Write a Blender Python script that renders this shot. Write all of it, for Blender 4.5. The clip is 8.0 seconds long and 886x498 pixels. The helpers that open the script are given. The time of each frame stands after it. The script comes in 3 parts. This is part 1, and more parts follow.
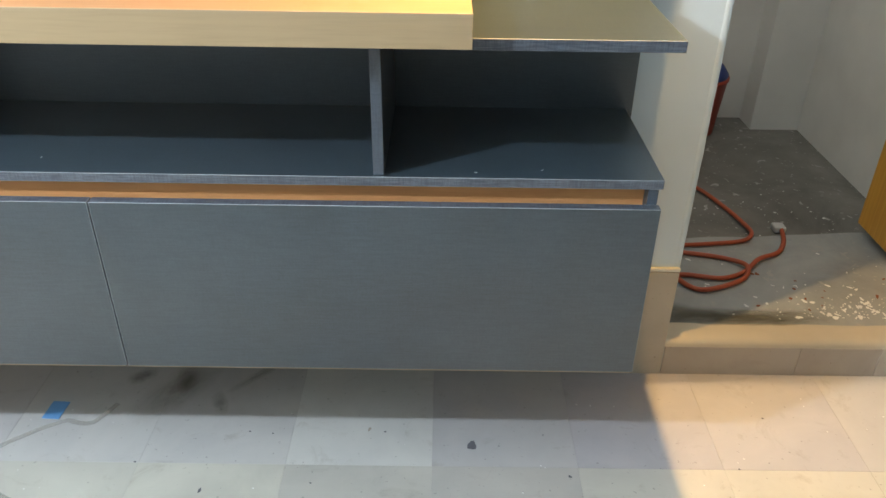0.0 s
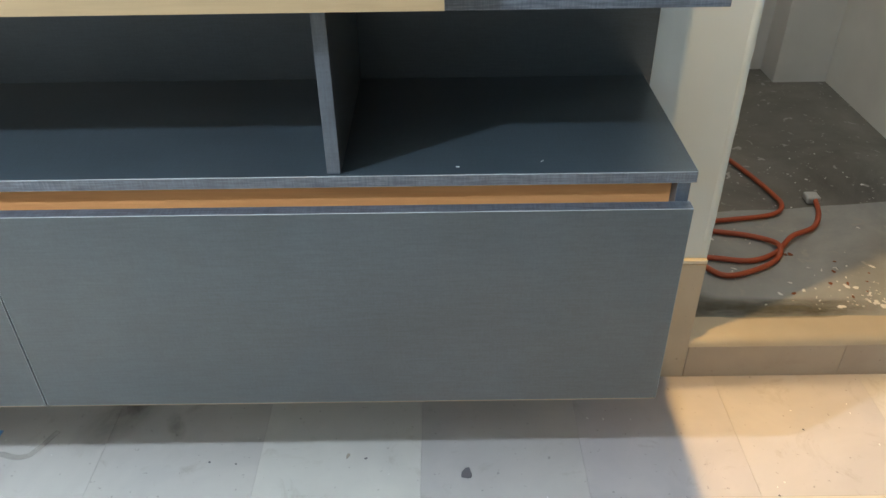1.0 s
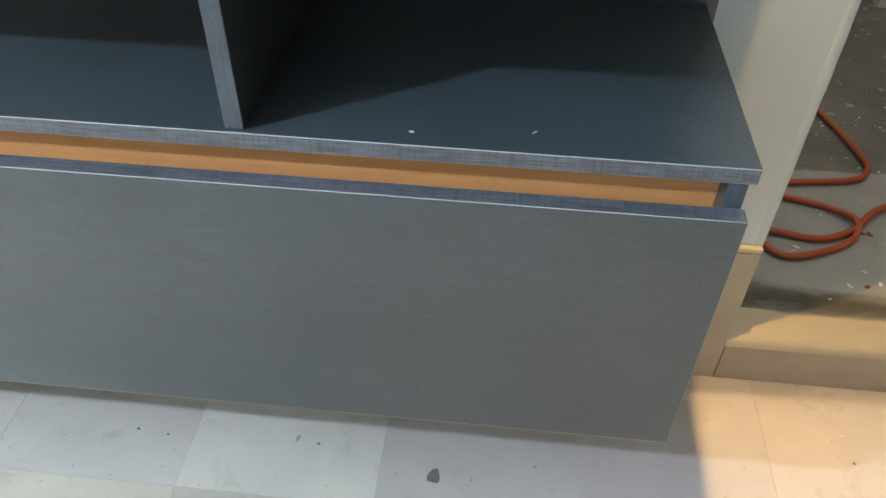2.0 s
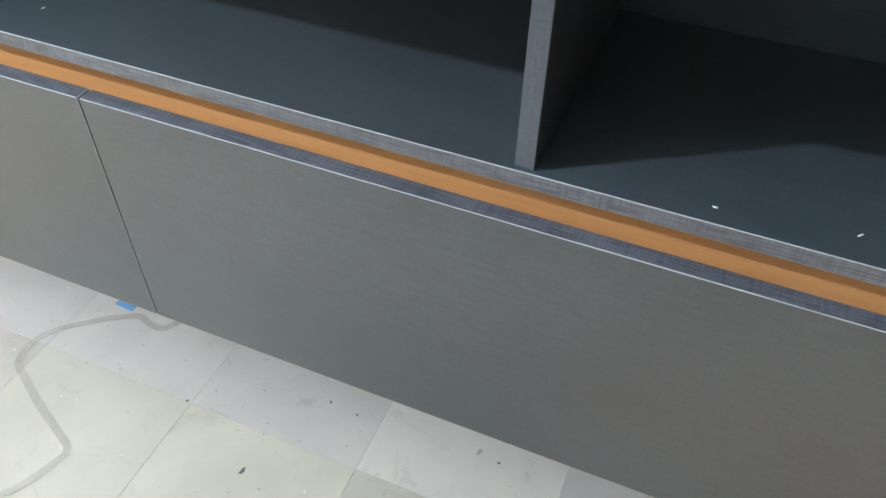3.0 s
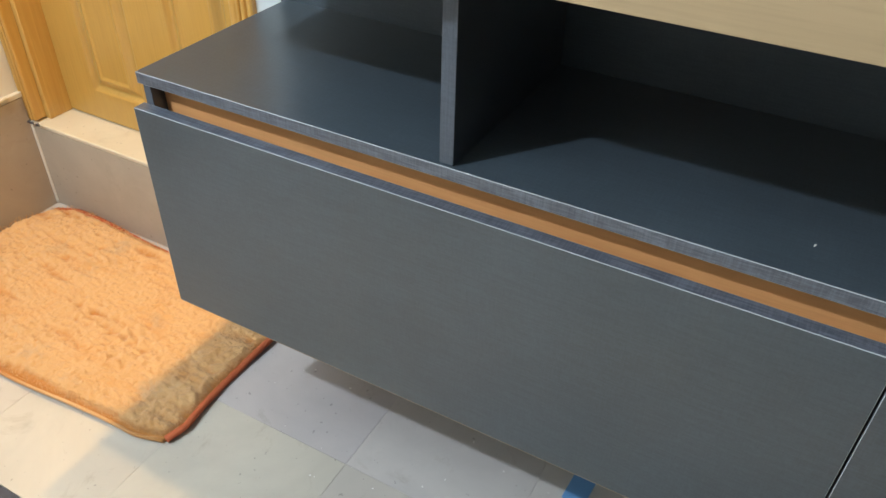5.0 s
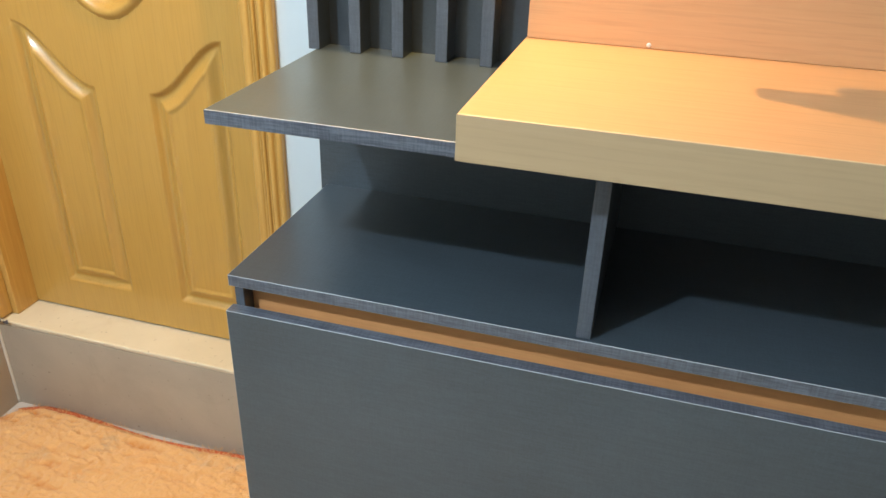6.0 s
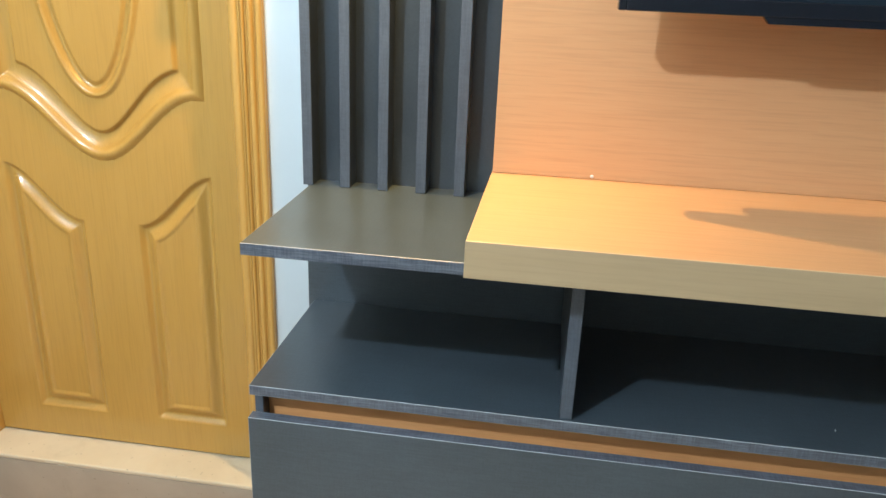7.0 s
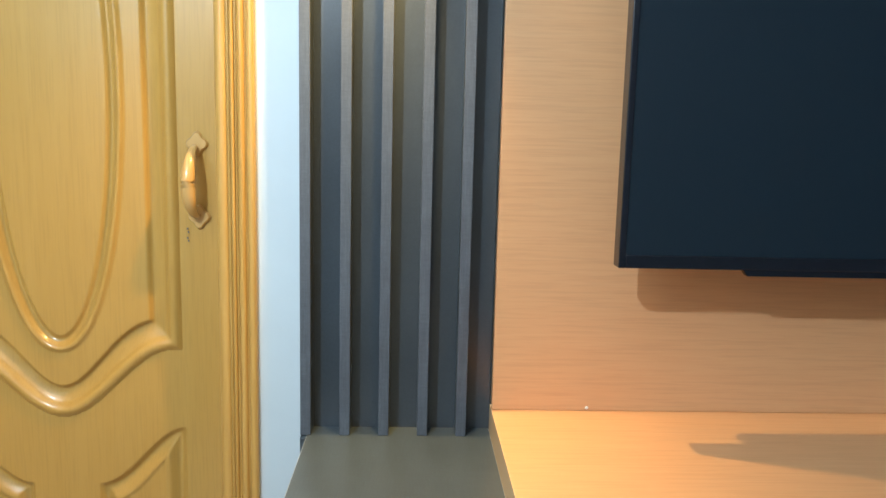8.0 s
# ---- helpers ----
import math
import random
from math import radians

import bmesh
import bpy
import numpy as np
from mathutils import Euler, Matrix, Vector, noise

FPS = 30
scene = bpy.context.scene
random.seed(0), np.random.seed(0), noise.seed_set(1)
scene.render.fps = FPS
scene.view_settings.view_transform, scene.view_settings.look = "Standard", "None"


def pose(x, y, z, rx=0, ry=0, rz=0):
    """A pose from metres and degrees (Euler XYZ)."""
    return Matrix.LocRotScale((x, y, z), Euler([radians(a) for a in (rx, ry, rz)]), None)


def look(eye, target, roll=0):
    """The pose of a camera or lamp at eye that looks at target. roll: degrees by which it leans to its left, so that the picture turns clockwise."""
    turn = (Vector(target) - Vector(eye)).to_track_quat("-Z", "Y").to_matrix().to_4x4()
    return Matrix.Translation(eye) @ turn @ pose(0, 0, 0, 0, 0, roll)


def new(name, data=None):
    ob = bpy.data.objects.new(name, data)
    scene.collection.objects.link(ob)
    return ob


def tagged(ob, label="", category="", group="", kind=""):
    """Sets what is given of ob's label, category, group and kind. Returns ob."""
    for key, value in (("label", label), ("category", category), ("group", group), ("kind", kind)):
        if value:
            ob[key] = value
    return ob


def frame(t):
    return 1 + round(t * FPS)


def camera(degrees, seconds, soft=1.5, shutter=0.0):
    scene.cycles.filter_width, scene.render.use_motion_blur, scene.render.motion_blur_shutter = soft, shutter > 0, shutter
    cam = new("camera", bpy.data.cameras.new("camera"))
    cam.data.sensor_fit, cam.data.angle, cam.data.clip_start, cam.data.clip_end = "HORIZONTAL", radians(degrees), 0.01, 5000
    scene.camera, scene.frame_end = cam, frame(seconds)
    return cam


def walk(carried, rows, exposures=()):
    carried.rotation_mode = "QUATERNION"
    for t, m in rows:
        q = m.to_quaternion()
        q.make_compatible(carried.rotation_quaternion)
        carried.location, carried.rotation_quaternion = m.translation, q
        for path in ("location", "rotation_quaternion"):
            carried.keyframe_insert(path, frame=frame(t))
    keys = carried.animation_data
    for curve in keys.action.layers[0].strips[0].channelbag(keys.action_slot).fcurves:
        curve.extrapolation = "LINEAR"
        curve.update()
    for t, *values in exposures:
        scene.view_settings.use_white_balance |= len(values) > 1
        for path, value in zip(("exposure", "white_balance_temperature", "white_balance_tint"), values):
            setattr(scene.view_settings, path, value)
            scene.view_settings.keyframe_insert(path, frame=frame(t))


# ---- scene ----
cam = camera(59.8, 8.0)
PATH = [
    (0, (0.562, -1.073, 1.194), (0.569, 0.638, 0.159), 0.9),
    (0.5, (0.575, -1.017, 1.172), (0.575, 0.675, 0.107), 0.3),
    (1, (0.598, -0.813, 1.13), (0.596, 0.831, -0.01), -0.8),
    (1.2, (0.618, -0.737, 1.116), (0.613, 0.876, -0.066), -1.3),
    (2.3, (0.704, -0.484, 1.035), (0.476, 0.93, -0.361), 2.3),
    (2.5, (0.677, -0.476, 1.04), (0.356, 0.909, -0.366), 2.3),
    (3, (0.588, -0.467, 1.062), (0.062, 0.859, -0.34), 1.5),
    (3.5, (0.457, -0.53, 1.08), (-0.219, 0.793, -0.26), 1.1),
    (4, (0.277, -0.607, 1.091), (-0.467, 0.723, -0.204), 1.1),
    (4.2, (0.197, -0.613, 1.091), (-0.556, 0.723, -0.192), 1.2),
    (5.3, (-0.243, -0.602, 1.103), (-0.954, 0.869, -0.05), 1.6),
    (5.5, (-0.316, -0.636, 1.125), (-0.972, 0.907, 0.035), 1.6),
    (6, (-0.416, -0.723, 1.168), (-0.894, 0.972, 0.22), 1.8),
    (6.5, (-0.428, -0.84, 1.211), (-0.773, 0.957, 0.404), 2.3),
    (7, (-0.507, -0.908, 1.244), (-0.765, 0.951, 0.553), 2.3),
    (7.5, (-0.661, -0.901, 1.298), (-0.784, 1.034, 0.807), 1.8),
    (8, (-0.737, -0.917, 1.385), (-0.659, 1.059, 1.089), 1.4),
]
EXPOSURES = [(0, 0.62, 6500, 11), (1, 0.70, 6550, 11), (2.5, 0.82, 6700, 12), (3, 0.86, 6950, 14), (3.5, 0.80, 7250, 15), (4, 0.48, 7150, 16), (5.5, -0.03, 6750, 12), (6.5, -0.12, 6700, 11), (7, -0.12, 6600, 10), (7.5, -0.30, 6500, 10), (8, -0.46, 6400, 9)]
walk(cam, [(t, look(eye, target, roll)) for t, eye, target, roll in PATH], EXPOSURES)

# ---- light ----
world = bpy.data.worlds.new("world")
scene.world = world
world.use_nodes = True
world.node_tree.nodes["Background"].inputs[0].default_value = (0.75, 0.85, 1.0, 1)
world.node_tree.nodes["Background"].inputs[1].default_value = 0.02


def lamp(name, kind, at, energy, colour, size, aim=None, cone=150, blend=0.35):
    data = bpy.data.lights.new(name, kind)
    data.energy, data.color = energy, colour
    if kind == "AREA":
        data.shape, data.size = "DISK", size
    else:
        data.shadow_soft_size = size
    if kind == "SPOT":
        data.spot_size, data.spot_blend = radians(cone), blend
    ob = new(name, data)
    ob.matrix_world = look(at, aim) if aim else Matrix.Translation(at)
    return ob


COOL, WARM = (0.77, 0.905, 1.0), (1.0, 0.60, 0.19)
lamp("room_bulb", "POINT", (-1.35, -1.15, 2.15), 118, COOL, 0.03)
# Weak unseen area lamp, added as frontal fill on the cabinet.
front_fill = lamp("front_fill", "AREA", (0.3, -2.62, 2.45), 1.4, COOL, 1.2, (0.3, 0, 0.7))
front_fill.data.shape, front_fill.data.size_y = "RECTANGLE", 0.06
for side in (-1, 1):
    lamp("canopy_spot", "SPOT", (0.738 * side, 0.162, 1.90), 56, WARM, 0.014, (1.38 * side, 0.12, 0), 96, 1.0)
    lamp("slat_downlight", "SPOT", (0.752 * side, 0.296, 1.90), 68, WARM, 0.010, (0.752 * side, 0.318, 0.9), 96, 1.0)
# Added fill lamp, no source seen: lifts the passage walls and floor.
lamp("passage_fill", "POINT", (1.25, 1.15, 2.55), 10, (1.0, 0.95, 0.85), 0.04)


# ---- materials ----
class Mat:
    """A node material with short ways to add nodes."""

    def __init__(self, name, colour=(0.5, 0.5, 0.5), rough=0.5, metal=0.0, coat=0.0):
        self.m = bpy.data.materials.new(name)
        self.m.use_nodes = True
        self.t = self.m.node_tree
        self.b = self.t.nodes["Principled BSDF"]
        self.b.inputs["Base Color"].default_value = (*colour, 1)
        self.b.inputs["Roughness"].default_value = rough
        self.b.inputs["Metallic"].default_value = metal
        self.b.inputs["Coat Weight"].default_value = coat
        self.b.inputs["Coat Roughness"].default_value = 0.12

    def node(self, kind, **values):
        n = self.t.nodes.new(kind)
        for k, v in values.items():
            n.inputs[k.replace("_", " ")].default_value = v
        return n

    def link(self, a, b):
        self.t.links.new(a, b)

    apart = False

    def coords(self, scale):
        """Object coordinates; with apart set, each object takes its own piece of the pattern."""
        c = self.node("ShaderNodeTexCoord")
        m = self.node("ShaderNodeMapping")
        m.inputs["Scale"].default_value = scale
        if self.apart:
            far = self.node("ShaderNodeVectorMath")
            far.operation = "MULTIPLY"
            self.link(self.random(), far.inputs[0])
            far.inputs[1].default_value = (37.0, 23.0, 11.0)
            self.link(far.outputs["Vector"], m.inputs["Location"])
        self.link(c.outputs["Object"], m.inputs["Vector"])
        return m.outputs["Vector"]

    def noise(self, scale, detail=3.0, rough=0.55, stretch=(1, 1, 1), warp=0.0):
        n = self.node("ShaderNodeTexNoise", Scale=scale, Detail=detail, Roughness=rough, Distortion=warp)
        self.link(self.coords(stretch), n.inputs["Vector"])
        return n.outputs["Fac"]

    def ramp(self, fac, stops):
        r = self.node("ShaderNodeValToRGB")
        e = r.color_ramp.elements
        while len(e) < len(stops):
            e.new(0.5)
        for el, (p, c) in zip(e, stops):
            el.position, el.color = p, (*c, 1) if len(c) == 3 else c
        self.link(fac, r.inputs["Fac"])
        return r.outputs["Color"]

    def mix(self, fac, a, b, how="MIX"):
        n = self.t.nodes.new("ShaderNodeMix")
        n.data_type, n.blend_type = "RGBA", how
        for value, socket in ((fac, n.inputs[0]), (a, n.inputs[6]), (b, n.inputs[7])):
            if hasattr(value, "is_linked"):
                self.link(value, socket)
            else:
                socket.default_value = (*value, 1) if isinstance(value, tuple) else value
        return n.outputs[2]

    def colour(self, out):
        self.link(out, self.b.inputs["Base Color"])
        return self

    def rough(self, fac, lo, hi):
        n = self.node("ShaderNodeMapRange")
        n.inputs["To Min"].default_value, n.inputs["To Max"].default_value = lo, hi
        self.link(fac, n.inputs["Value"])
        self.link(n.outputs["Result"], self.b.inputs["Roughness"])
        return self

    def bump(self, fac, strength=0.2, distance=0.002):
        n = self.node("ShaderNodeBump", Strength=strength, Distance=distance)
        self.link(fac, n.inputs["Height"])
        self.link(n.outputs["Normal"], self.b.inputs["Normal"])
        return self

    def random(self):
        return self.node("ShaderNodeObjectInfo").outputs["Random"]


def grey(v):
    return (v, v, v)


def make_laminate(name, dark, light, along, gloss=(0.27, 0.40), relief=0.12):
    """Charcoal woven laminate: fine crossed threads over a faint cloudiness."""
    k = Mat(name, rough=0.42)
    k.b.inputs["Specular IOR Level"].default_value = 0.95
    st = {"x": (30, 520, 520), "z": (520, 520, 30)}[along]
    cross = {"x": (520, 30, 30), "z": (30, 30, 520)}[along]
    a = k.noise(1.0, 2, 0.6, st)
    b = k.noise(1.0, 2, 0.6, cross)
    thread = k.mix(0.35, a, b)
    base = k.mix(k.ramp(thread, [(0.40, grey(0)), (0.60, grey(1))]), dark, light)
    fleck = k.ramp(k.noise(330, 2, 0.6), [(0.32, grey(0.88)), (0.62, grey(1.06))])
    base = k.mix(1.0, base, fleck, "MULTIPLY")
    cloud = k.ramp(k.noise(5.0, 4, 0.6), [(0.3, grey(0.80)), (0.7, grey(1.04))])
    k.colour(k.mix(1.0, base, cloud, "MULTIPLY"))
    k.rough(a, *gloss)
    k.bump(thread, relief, 0.0006)
    return k.m


def make_wood(name, dark, mid, light, along, rough=(0.32, 0.48), coat=0.0, pore=0.93, tight=1.0):
    """Straight grained wood or wood print; along is the grain's direction."""
    k = Mat(name, coat=coat)
    st = {"x": (2.2, 48, 48), "z": (48, 48, 2.2), "y": (48, 2.2, 48)}[along]
    fine = {"x": (11, 300, 300), "z": (300, 300, 11), "y": (300, 11, 300)}[along]
    g = k.noise(1.3 * tight, 5, 0.62, st, 0.5)
    f = k.noise(1.0, 2, 0.6, fine)
    base = k.ramp(g, [(0.28, dark), (0.5, mid), (0.72, light)])
    pores = k.ramp(f, [(0.34, grey(pore)), (0.52, grey(1.0))])
    k.colour(k.mix(0.7, base, k.mix(1.0, base, pores, "MULTIPLY")))
    k.rough(f, *rough)
    k.bump(f, 0.02, 0.0006)
    return k.m


LAMINATE = make_laminate("charcoal_laminate", (0.041, 0.060, 0.078), (0.053, 0.077, 0.099), "x")
# Same laminate, upright grain; its colour is darkened to deepen shade between slats.
LAMINATE_UP_SHADED = make_laminate("charcoal_laminate_upright_shaded", (0.036, 0.050, 0.067), (0.038, 0.053, 0.070), "z", (0.29, 0.31), 0.01)
EDGE = make_laminate("laminate_edge_band", (0.050, 0.064, 0.092), (0.135, 0.160, 0.205), "x")
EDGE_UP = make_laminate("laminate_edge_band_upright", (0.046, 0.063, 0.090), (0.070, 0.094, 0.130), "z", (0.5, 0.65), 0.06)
BEECH = make_wood("beech_laminate", (0.575, 0.320, 0.160), (0.595, 0.336, 0.171), (0.612, 0.352, 0.182), "x", (0.42, 0.46), pore=0.90, tight=2.0)
GROOVE = make_wood("orange_groove_laminate", (0.72, 0.33, 0.13), (0.78, 0.38, 0.155), (0.82, 0.42, 0.18), "x")
BEECH_EDGE = make_wood("beech_edge_band", (0.42, 0.308, 0.182), (0.435, 0.320, 0.190), (0.45, 0.332, 0.199), "x")
# Pale bevel colours that paint the thin highlight along board edges.
EDGE_GLINT = Mat("edge_glint", (0.36, 0.39, 0.43), 0.4).m
BEECH_GLINT = Mat("beech_edge_glint", (0.60, 0.46, 0.29), 0.4).m
DOORWOOD = make_wood("varnished_teak", (0.495, 0.288, 0.066), (0.51, 0.300, 0.071), (0.525, 0.312, 0.077), "z", (0.25, 0.4), 0.5, 0.90)
DOORWOOD_ACROSS = make_wood("varnished_teak_rail", (0.495, 0.288, 0.066), (0.51, 0.300, 0.071), (0.525, 0.312, 0.077), "x", (0.25, 0.4), 0.5)
FRAMEWOOD = make_wood("varnished_frame_wood", (0.50, 0.28, 0.065), (0.56, 0.33, 0.088), (0.62, 0.38, 0.11), "z", (0.25, 0.4), 0.4)
YELLOWDOOR = make_wood("orange_varnished_wood", (0.55, 0.25, 0.03), (0.66, 0.33, 0.04), (0.72, 0.38, 0.06), "z", (0.3, 0.45), 0.3)


def make_paint(name, colour, spread=0.05, rough=0.6):
    k = Mat(name)
    n = k.noise(2.2, 4)
    f = k.noise(90, 3)
    c2 = tuple(c * (1 - spread * 2) for c in colour)
    k.colour(k.mix(k.ramp(n, [(0.35, grey(0)), (0.7, grey(1))]), colour, c2))
    k.rough(f, rough - 0.1, rough + 0.1)
    k.bump(f, 0.10, 0.001)
    return k.m


WALL = make_paint("pale_blue_white_paint", (0.62, 0.72, 0.79))
SIDEWALL = make_paint("off_white_paint", (0.74, 0.73, 0.68))
CEILING = make_paint("ceiling_white", (0.60, 0.60, 0.58))
PASSAGE = make_paint("dull_grey_plaster", (0.78, 0.79, 0.77), 0.10, 0.8)
# Unseen walls only: toned dark so less bounced light reaches the niches.
ROOM = make_paint("low_bounce_plaster", (0.27, 0.27, 0.26))


def make_tile(name, a, b, rough, stain=0.5):
    """Polished marble-like tile with clouding, scratches and small stains; each tile a little different."""
    k = Mat(name)
    k.apart = True
    cloud = k.noise(5, 5, 0.6, (1, 1, 1), 0.6)
    base = k.mix(k.ramp(cloud, [(0.35, grey(0)), (0.68, grey(1))]), a, b)
    tone = k.ramp(k.random(), [(0.0, (0.83, 0.82, 0.86)), (0.5, (0.93, 0.93, 0.92)), (1.0, (1.0, 1.0, 0.96))])
    base = k.mix(1.0, base, tone, "MULTIPLY")
    dirt = k.ramp(k.noise(11, 6, 0.7, (1, 1, 1), 1.0), [(0.58, grey(1)), (0.80, (1 - stain * 0.5, 1 - stain * 0.56, 1 - stain * 0.62))])
    base = k.mix(1.0, base, dirt, "MULTIPLY")
    speck = k.ramp(k.noise(95, 2, 0.5), [(0.24, grey(0.45)), (0.30, grey(1))])
    k.colour(k.mix(0.6, base, k.mix(1.0, base, speck, "MULTIPLY")))
    k.rough(k.noise(18, 4), rough, rough + 0.22)
    k.bump(k.noise(40, 4), 0.05, 0.001)
    return k.m


TILE = make_tile("lavender_grey_marble_tile", (0.47, 0.465, 0.485), (0.54, 0.53, 0.54), 0.28)
TILE_CREAM = make_tile("cream_marble_tile", (0.49, 0.48, 0.445), (0.57, 0.555, 0.51), 0.28)
TILE_PALE = make_tile("pale_marble_tile", (0.55, 0.55, 0.555), (0.61, 0.605, 0.60), 0.28)
SKIRT = make_tile("beige_skirting_tile", (0.40, 0.35, 0.29), (0.47, 0.42, 0.35), 0.35, 0.3)
SILLTILE = make_tile("cream_sill_stone", (0.62, 0.55, 0.42), (0.70, 0.63, 0.50), 0.35, 0.2)
GROUT = make_paint("grout", (0.52, 0.50, 0.47), 0.1, 0.9)
SKIRTCAP = make_paint("cream_mortar", (0.66, 0.62, 0.52), 0.08, 0.8)
DARKTILE = make_tile("slate_blue_border_tile", (0.042, 0.050, 0.078), (0.065, 0.074, 0.108), 0.4, 0.3)
WHITETILE = make_tile("white_mosaic", (0.66, 0.67, 0.67), (0.74, 0.74, 0.72), 0.3, 0.2)
OCHRETILE = make_tile("ochre_mosaic", (0.50, 0.27, 0.05), (0.58, 0.33, 0.08), 0.3, 0.2)


def make_cement(name, dark, light, wet):
    k = Mat(name)
    n = k.noise(2.6, 6, 0.65, (1, 1, 1), 0.8)
    base = k.ramp(n, [(0.3, dark), (0.7, light)])
    spl = k.noise(23, 3, 0.5, (1, 1, 1), 1.4)
    base = k.mix(k.ramp(spl, [(0.66, grey(0)), (0.69, grey(1))]), base, (0.34, 0.34, 0.33))
    fine = k.noise(70, 2)
    base = k.mix(k.ramp(fine, [(0.70, grey(0)), (0.73, grey(1))]), base, (0.38, 0.38, 0.37))
    k.colour(base)
    k.rough(k.noise(9, 3), wet, wet + 0.35)
    k.bump(k.noise(60, 4), 0.2, 0.002)
    return k.m


CEMENT = make_cement("stained_cement", (0.085, 0.083, 0.077), (0.22, 0.215, 0.20), 0.3)
CEMENT_PALE = make_cement("pale_wet_cement", (0.22, 0.24, 0.245), (0.38, 0.40, 0.40), 0.22)
KERB = make_paint("worn_kerb_cement", (0.55, 0.49, 0.38), 0.15, 0.7)

TVBLACK = Mat("tv_black_plastic", (0.006, 0.009, 0.016), 0.22).m
# The blue in the screen colour stands in for a hazy room reflection.
TVSCREEN = Mat("tv_screen_glass", (0.009, 0.018, 0.029), 0.13).m
METAL = Mat("zinc_bracket", (0.35, 0.35, 0.36), 0.4, 1.0).m
HANDLE = Mat("varnished_brass_handle", (0.60, 0.37, 0.13), 0.30, 0.0, 0.5).m
CORD = Mat("orange_red_cord", (0.36, 0.075, 0.03), 0.5).m
PLUG = Mat("grey_plug", (0.45, 0.47, 0.48), 0.5).m
BLUETAPE = make_paint("blue_masking_tape", (0.15, 0.40, 0.80), 0.12, 0.6)
RED = Mat("red_plastic", (0.36, 0.045, 0.02), 0.45).m
BLUE = Mat("blue_plastic", (0.02, 0.045, 0.19), 0.45).m
BINDING = make_paint("red_orange_binding", (0.55, 0.13, 0.05), 0.15, 0.85)
SPECK = Mat("dark_dirt", (0.13, 0.13, 0.15), 0.9).m
BROWNSTAIN = make_paint("brown_stain", (0.41, 0.37, 0.32), 0.25, 0.8)
RUSTSPOT = Mat("rust_drop", (0.20, 0.06, 0.015), 0.7).m
WHITESPECK = Mat("white_paint_fleck", (0.75, 0.76, 0.75), 0.7).m
RAW = make_wood("raw_board_edge", (0.22, 0.15, 0.09), (0.30, 0.22, 0.13), (0.36, 0.27, 0.17), "x", (0.7, 0.9))


def make_pile():
    """Plush pile: cream-orange fibre ends, deeper orange at the roots that also shades the creases, greyed where it is
    trodden.
    """
    k = Mat("orange_shag_pile", rough=0.95)
    isl = k.node("ShaderNodeNewGeometry").outputs["Random Per Island"]
    a = k.ramp(isl, [(0.0, (0.66, 0.395, 0.170)), (0.5, (0.72, 0.45, 0.215)), (1.0, (0.76, 0.50, 0.26))])
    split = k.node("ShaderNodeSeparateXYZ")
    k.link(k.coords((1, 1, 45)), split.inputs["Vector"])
    # Colour darkens with depth, so the furrows carry painted shade.
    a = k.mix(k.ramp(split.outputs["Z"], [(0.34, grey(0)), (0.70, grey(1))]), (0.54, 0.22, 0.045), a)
    trodden = k.ramp(k.noise(9, 4, 0.6, (1, 1.4, 1)), [(0.60, grey(0)), (0.76, grey(0.6))])
    a = k.mix(trodden, a, (0.42, 0.34, 0.25))
    orange = k.ramp(k.noise(6, 4, 0.65, (1, 2, 1), 0.5), [(0.50, grey(0)), (0.70, grey(0.7))])
    k.colour(k.mix(orange, a, (0.66, 0.31, 0.085)))
    k.b.inputs["Sheen Weight"].default_value = 0.2
    k.bump(k.noise(260, 4, 0.75), 0.9, 0.005)
    return k.m


PILE = make_pile()


def make_strap():
    k = Mat("clear_plastic_strap", (0.52, 0.49, 0.43), 0.15)
    k.b.inputs["Alpha"].default_value = 0.16
    return k.m


STRAP = make_strap()


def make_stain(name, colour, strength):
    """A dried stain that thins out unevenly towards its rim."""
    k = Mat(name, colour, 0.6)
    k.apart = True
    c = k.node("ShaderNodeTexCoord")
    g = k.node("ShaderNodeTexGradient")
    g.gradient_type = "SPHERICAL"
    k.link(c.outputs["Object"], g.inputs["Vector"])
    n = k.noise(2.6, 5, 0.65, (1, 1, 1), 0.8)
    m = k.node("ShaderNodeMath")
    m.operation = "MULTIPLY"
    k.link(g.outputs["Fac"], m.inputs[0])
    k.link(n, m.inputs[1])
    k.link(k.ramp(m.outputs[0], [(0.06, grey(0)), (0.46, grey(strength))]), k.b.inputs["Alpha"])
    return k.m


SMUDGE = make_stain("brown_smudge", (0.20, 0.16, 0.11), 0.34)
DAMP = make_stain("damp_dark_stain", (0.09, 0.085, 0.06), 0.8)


# ---- building helpers ----
def thing(name, at, label, category, group="", kind=""):
    ob = new(name)
    ob.location = at
    ob.empty_display_size = 0.1
    return tagged(ob, label, category, group, kind)


def part(name, bm, material, parent=None, label=""):
    mesh = bpy.data.meshes.new(name)
    if isinstance(bm, tuple):
        mesh.from_pydata(bm[0], [], bm[1])
        mesh.update()
    else:
        bmesh.ops.recalc_face_normals(bm, faces=bm.faces)
        bm.to_mesh(mesh)
        bm.free()
    for m in material if isinstance(material, (list, tuple)) else [material]:
        mesh.materials.append(m)
    ob = new(name, mesh)
    if parent is not None:
        ob.parent = parent
        if parent.type == "EMPTY":
            ob.matrix_parent_inverse = Matrix.Translation(-parent.location)
    if label:
        tagged(ob, label)
    return ob


